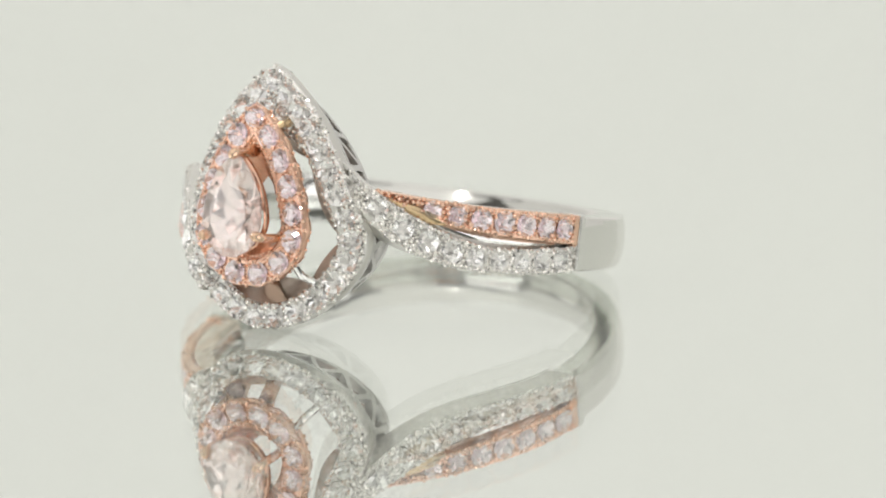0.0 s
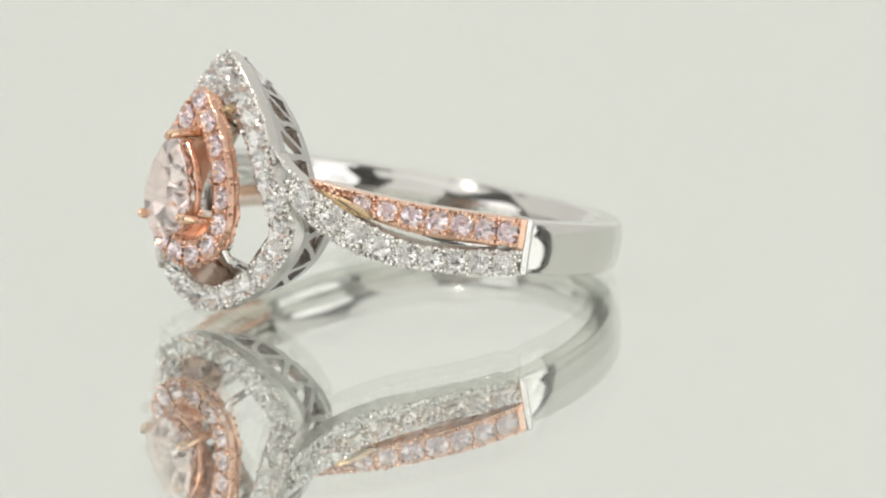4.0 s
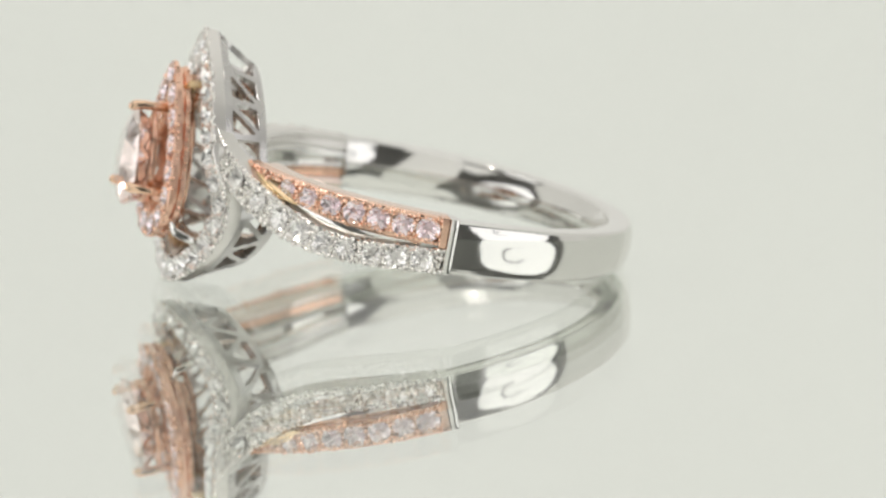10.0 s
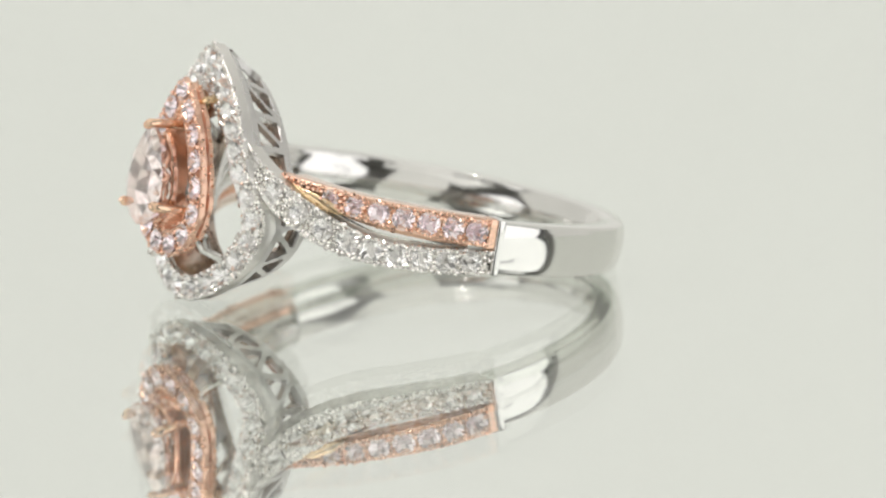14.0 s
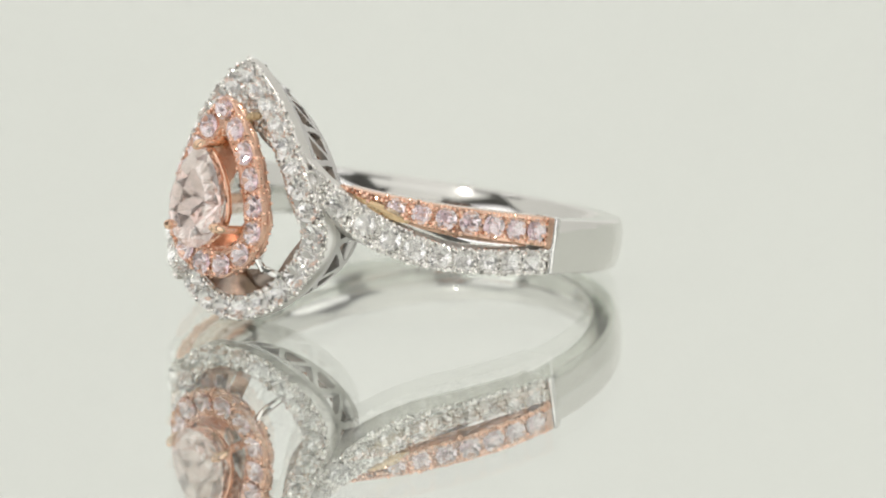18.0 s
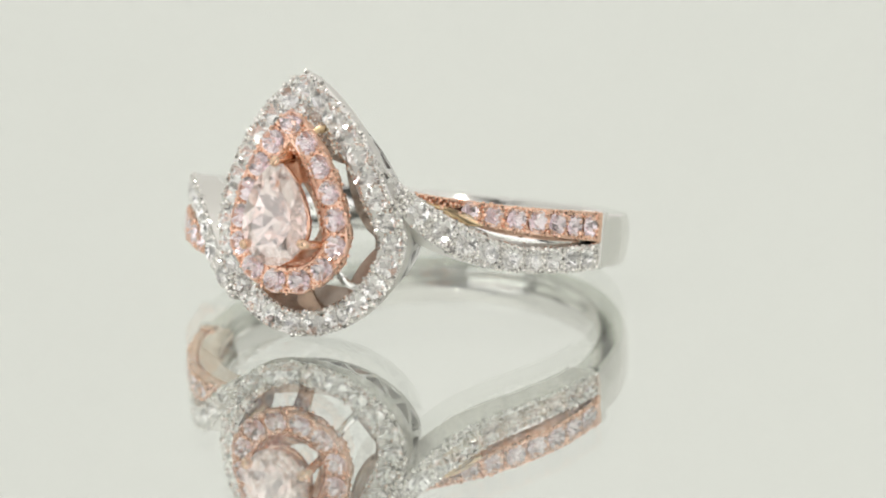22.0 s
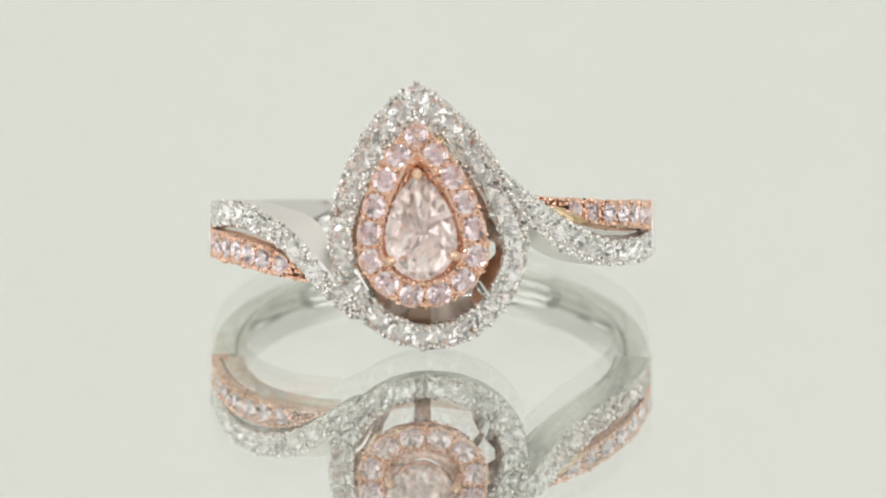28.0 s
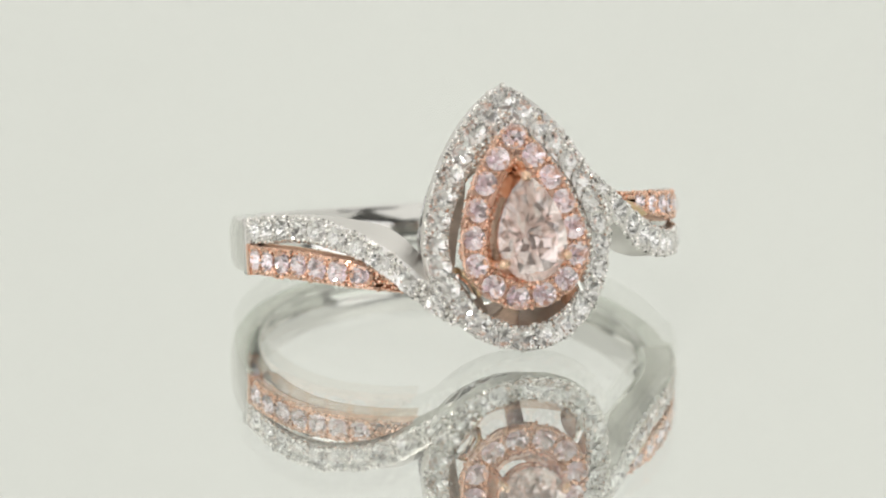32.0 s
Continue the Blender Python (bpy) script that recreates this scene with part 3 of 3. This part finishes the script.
def basket_place(k, n, w, e, d):
    """A place on the tapering gallery wall: fraction k of n along, w outward, e along, d deep."""
    f = (d - 0.55) / (DEEP - 0.55)
    (x0, z0, u0, v0), (x1, z1, u1, v1) = GAL_TOP[k % n], GAL_LOW[k % n]
    x, z, u, v = x0 + (x1 - x0) * f, z0 + (z1 - z0) * f, u0 + (u1 - u0) * f, v0 + (v1 - v0) * f
    return on_head(x + u * w - v * e, z + v * w + u * e, d)


GN = 340
GAL_TOP, GAL_LOW = pear(n=GN, **OUTER), pear(n=GN, **RIM)


def wall_strip(d0, d1, w0, w1, c=0.04):
    prof = [(w0 + c, d0), (w0, d0 + c), (w0, d1 - c), (w0 + c, d1), (w1 - c, d1), (w1, d1 - c), (w1, d0 + c), (w1 - c, d0)]
    return loft(bmesh.new(), [[basket_place(k, GN, w, 0, d) for w, d in prof] for k in range(0, GN, 2)], closed=True)


gallery = part("gallery", wall_strip(0.55, 1.0, 0.12, 0.49), SATIN_GOLD, ring, "white gold gallery wall pierced with triangles")
part("gallery_rim", wall_strip(DEEP - 0.40, DEEP, 0.08, 0.46), SATIN_GOLD, gallery, "lower gallery rim")
part("rim_lining", wall_strip(DEEP - 0.34, DEEP - 0.02, -0.22, 0.08), ROSE_TINTED, gallery, "dull pale rose lining of the rim")
K = 16.3               # cells of the pierced wall


def strut(s0, s1, d0, d1, w0, w1, half, material, name):
    """A bar of the pierced wall, flared into fillets at both ends."""
    secs = []
    for k in range(9):
        f = k / 8
        s = s0 + (s1 - s0) * f
        wide = half * (1.0 + 1.1 * abs(2 * f - 1) ** 4)
        secs.append([basket_place(int(round(GN / K * s)), GN, w, e, d0 + (d1 - d0) * f) for w, e in ((w0, -wide), (w1, -wide), (w1, wide), (w0, wide))])
    part(name, loft(bmesh.new(), secs), material, gallery)


# a ridge at the tip, then a zigzag from the front band to the rim on either side
strut(0, 0, 0.8, DEEP - 0.3, 0.12, 0.46, 0.2, SATIN_GOLD, "strut")
for f in (1, -1):
    for i in range(1, 9):
        strut(f * i, f * (i - 0.25), 0.92, DEEP - 0.3, 0.12, 0.46, 0.14, SATIN_GOLD, "strut")
        if i < 8:
            strut(f * (i + 0.08), f * (i + 0.7), 0.92, DEEP - 0.3, 0.12, 0.46, 0.14, SATIN_GOLD, "strut")
        strut(f * (i - 0.4), f * i, 0.75, DEEP - 0.2, -0.18, 0.12, 0.1, ROSE_TINTED, "inner_strut")

# rose inner halo
YI = -12.02
INNER = dict(a=2.38, b=2.22, h=4.80, cx=-0.16, cz=-0.35, tip_x=-0.29, straight=0.25, round_tip=6)


def flat_strip(outline, w0, w1, y0, y1, c=0.06):
    """A plain rail along the outline, from w0 inside to w1 outside and y0 to y1 deep."""
    prof = [(w0 + c, y0), (w0, y0 + c), (w0, y1 - c), (w0 + c, y1), (w1 - c, y1), (w1, y1 - c), (w1, y0 + c), (w1 - c, y0)]
    return loft(bmesh.new(), [[(x + u * w, y, z + v * w) for w, y in prof] for x, z, u, v in outline], closed=True)


def fluted_rail(outline, w0, w1_, wave, lobes):
    """The set rail of the inner halo: a groove for the stones in front, a scalloped and twice stepped outer side."""
    secs = []
    for i, (x, z, u, v) in enumerate(outline):
        w1 = w1_ + wave * math.cos(i * math.tau * lobes / len(outline))
        w2 = w1_ - 0.10 - wave * math.cos(i * math.tau * lobes / len(outline))
        prof = [(w0 + 0.06, 0.0), (w0, 0.06), (w0, 0.76), (w2 - 0.06, 0.78), (w2, 0.72), (w2, 0.53), (w2 - 0.07, 0.48), (w1_ - 0.22, 0.44), (w1_ - 0.22, 0.32),
                (w1 - 0.06, 0.27), (w1, 0.22), (w1, 0.06), (w1 - 0.06, 0.0), (0.44, 0.0), (0.08, 0.44), (-0.08, 0.44), (-0.46, 0.0)]
        secs.append([(x + u * w, YI + d, z + v * w) for w, d in prof])
    return loft(bmesh.new(), secs, closed=True)


inner = part("inner_halo", fluted_rail(pear(n=240, **INNER), -0.66, 0.50, 0.045, 15), ROSE_MATT, ring, "rose gold pear halo set with pink diamonds")
stones = []
for x, z, u, v in pear(n=15, **INNER):
    st = part("pink_diamond", random.choice(STONE_P), None, inner)
    st.matrix_basis = facing((x, YI - 0.04, z), (0, -1, 0), 1.07, random.random())
    stones.append((Vector((x, YI, z)), 0.52))
setting_web(inner, [(p, Vector((0, -1, 0)), 0.5) for p, r in stones], 0.5, ROSE_MATT, True)
FINE_IN = pear(n=300, **INNER)


def on_inner():
    x, z, u, v = random.choice(FINE_IN)
    w = random.uniform(-0.68, 0.44)
    return (x + u * w, YI + (0.05 if w > -0.6 else 0.16), z + v * w)


def on_rim():
    x, z, u, v = random.choice(FINE_IN)
    w, d = random.choice(((0.48, random.uniform(0.05, 0.24)), (0.40, random.uniform(0.5, 0.74))))
    return (x + u * w, YI + d, z + v * w)


b = bmesh.new()
beads_on(b, scatter(3500, on_inner, stones, 0.19), 0.12)
beads_on(b, scatter(700, on_rim, [], 0.3), 0.1)
part("grain", b, ROSE_GRAIN, inner, "tiny rose gold grains", kind="stuff")
secs = []
for x, z, u, v in pear(n=90, **INNER):
    secs.append([(x + u * w, YI + y, z + v * w) for w, y in ((-0.5, 0.72), (-0.05, 0.72), (-0.12, 0.9), (-0.25, 1.1), (-0.45, 1.1))])
part("lower_rim", loft(bmesh.new(), secs, closed=True), ROSE_GOLD, inner, "rose gold rim under the halo")
secs = []
for y, k in ((YI + 0.3, 1.0), (YI + 0.9, 0.95), (-10.7, 0.8)):
    secs.append([(-0.41 + a * k, y, z) for a, z in ((-0.62, 3.3), (0.62, 3.3), (0.42, 4.1), (0.12, 4.5), (-0.12, 4.5), (-0.42, 4.1))])
part("tip_block", loft(bmesh.new(), secs), ROSE_GOLD, inner, "rose gold block behind the tip")

# rose basin between the inner halo and the stone
secs = []
for k, y in ((1.0, YI + 0.10), (0.93, YI + 0.15), (0.85, YI + 0.36), (0.72, YI + 0.8), (0.48, YI + 1.3), (0.56, YI + 1.36), (0.88, YI + 0.6), (0.97, YI + 0.4)):
    secs.append([(-0.13 + (x - u * 0.60 + 0.13) * k, y, 0.1 + (z - v * 0.60 - 0.1) * k) for x, z, u, v in pear(n=60, **INNER)])
bm = bmesh.new()
rows = [[bm.verts.new(p) for p in sec] for sec in secs]
for r in range(len(rows)):
    a, c = rows[r], rows[(r + 1) % len(rows)]
    for i in range(60):
        bm.faces.new((a[i], a[(i + 1) % 60], c[(i + 1) % 60], c[i]))
part("basin", bm, ROSE_GOLD, inner, "rose gold basin under the centre stone")


def on_basin():
    x, z, u, v = random.choice(FINE_IN)
    k = random.uniform(0.87, 1.0)
    return (-0.13 + (x - u * 0.6 + 0.13) * k, YI + lerp_table(k, [(0.87, 0.36), (0.93, 0.16), (1.0, 0.12)]), 0.1 + (z - v * 0.6 - 0.1) * k)


b = bmesh.new()
beads_on(b, scatter(1200, on_basin, [], 0.19), 0.11)
part("grain", b, ROSE_GRAIN, inner, "tiny rose gold grains", kind="stuff")

# rose bar behind the lip that ties the inner halo to the foot of the outer one
secs = [[(-0.2 + a * w, y + b, z) for a, b in ((-1, -0.1), (1, -0.1), (1, 0.16), (-1, 0.16))] for y, z, w in ((YI + 1.2, -2.0, 0.42), (YI + 2.3, -2.9, 0.36), (YI + 3.1, -3.45, 0.32))]
part("foot_bar", loft(bmesh.new(), secs), ROSE_TINTED, ring, "short dull rose bar")

# small bridges from the inner to the outer halo
for k, m in ((0.0, WHITE_GOLD), (0.3, YELLOW_GOLD)):
    bm = bmesh.new()
    tube(bm, [(-3.2 + k, YI + 1.5, -1.35 + k * 0.4), (-3.05 + k, YI + 0.85, -1.5 + k * 0.4), (-2.75 + k, YI + 0.6, -1.85 + k * 0.4), (-2.4 + k, YI + 0.75, -2.4 + k * 0.4), (-2.3 + k, YI + 1.5, -2.55 + k * 0.4)], 0.13, 8)
    part("bridge", bm, m, ring, "small bent bridge wire")
for x0, z0, x1, z1, m in ((1.95, -1.75, 2.65, -2.6, WHITE_GOLD), (0.3, 3.9, 0.66, 4.3, YELLOW_GOLD)):
    bm = bmesh.new()
    tube(bm, [(x0, YI + 0.9, z0), ((x0 * 2 + x1) / 3, YI + 0.55, (z0 * 2 + z1) / 3), ((x0 + 2 * x1) / 3, YI + 0.7, (z0 + 2 * z1) / 3), (x1, YI + 1.5, z1)], 0.18, 8)
    part("bridge", bm, m, ring, "small bent bridge wire")

# centre stone with its claws
STONE = dict(a=1.58, b=1.82, h=2.88, cx=-0.22, cz=-0.02, tip_x=-0.12, straight=0.15)


def pear_stone():
    bm = bmesh.new()
    n = 18

    def level(k, y, half):
        full = pear(n=2 * n, **STONE)
        return [bm.verts.new((STONE["cx"] + (full[(2 * i + half) % (2 * n)][0] - STONE["cx"]) * k, y, 0.25 + (full[(2 * i + half) % (2 * n)][1] - 0.25) * k)) for i in range(n)]
    table, star = level(0.6, -13.72, 1), level(0.84, -13.58, 0)
    top, low = level(1.0, -13.36, 1), level(1.0, -13.30, 1)
    tip = bm.verts.new((STONE["cx"] + 0.05, -11.9, 0.1))
    bm.faces.new(table)
    for i in range(n):
        j = (i + 1) % n
        bm.faces.new((table[i], star[j], table[j]))
        bm.faces.new((table[i], star[i], top[i]))
        bm.faces.new((table[i], top[i], star[j]))
        bm.faces.new((star[j], top[i], top[j]))
        bm.faces.new((top[i], low[i], low[j], top[j]))
    # many small lower facets, cut unevenly
    above, half = low, 1
    for k, y in ((0.86, -12.92), (0.66, -12.55), (0.43, -12.26), (0.2, -12.05)):
        half = 1 - half
        below = level(k, y, half)
        for v in below:
            v.co += Vector((random.uniform(-1, 1), random.uniform(-1.2, 1.2), random.uniform(-1, 1))) * 0.13
        for i in range(n):
            j = (i + 1) % n
            if half:
                bm.faces.new((above[i], below[i], above[j]))
                bm.faces.new((below[i], below[j], above[j]))
            else:
                bm.faces.new((above[i], below[i], below[j]))
                bm.faces.new((above[i], below[j], above[j]))
        above = below
    for i in range(n):
        bm.faces.new((above[i], tip, above[(i + 1) % n]))
    for v in star:
        v.co += Vector((random.uniform(-1, 1), random.uniform(-1, 1), random.uniform(-1, 1))) * 0.03
    bmesh.ops.triangulate(bm, faces=[f for f in bm.faces if len(f.verts) == 4])
    me = two_tone(mesh("centre_stone", bm, CENTRE_CROWN, False), -13.31, 1, 1, CENTRE_PINK)
    return part("centre_stone", me, None, ring, "pale pink pear-cut centre diamond")


pear_stone()
part("basket", flat_strip(pear(n=64, **STONE), -0.42, -0.22, -12.62, -12.35, 0.05), ROSE_GOLD, ring, "rose gold basket ring under the stone")
for cx, cz, ix, iz in ((-0.40, 2.80, 0.0, -1.0), (-1.62, -1.02, 0.9, 0.45), (1.30, -0.78, -0.9, 0.4)):
    bm = bmesh.new()
    tube(bm, [(cx, -11.7, cz), (cx, -12.6, cz), (cx, -12.95, cz), (cx + ix * 0.05, -13.4, cz + iz * 0.05), (cx + ix * 0.1, -13.52, cz + iz * 0.1), (cx + ix * 0.14, -13.6, cz + iz * 0.14)], [0.2, 0.2, 0.22, 0.235, 0.22, 0.17], 14)
    part("claw", bm, CLAW_GOLD, ring, "rounded rose gold claw")


def turned(deg):
    return Matrix.Rotation(radians(deg), 4, "Z") @ pose(CENTRE[0] * MM, CENTRE[1] * MM, CENTRE[2] * MM, LEAN, 0, 0)


def motions():
    walk(ring, [(t, turned(a)) for t, a in TURN])
    walk(plate, [(t, pose(0, 0, PLATE_Z, 0, 0, a)) for t, a in TURN])


motions()
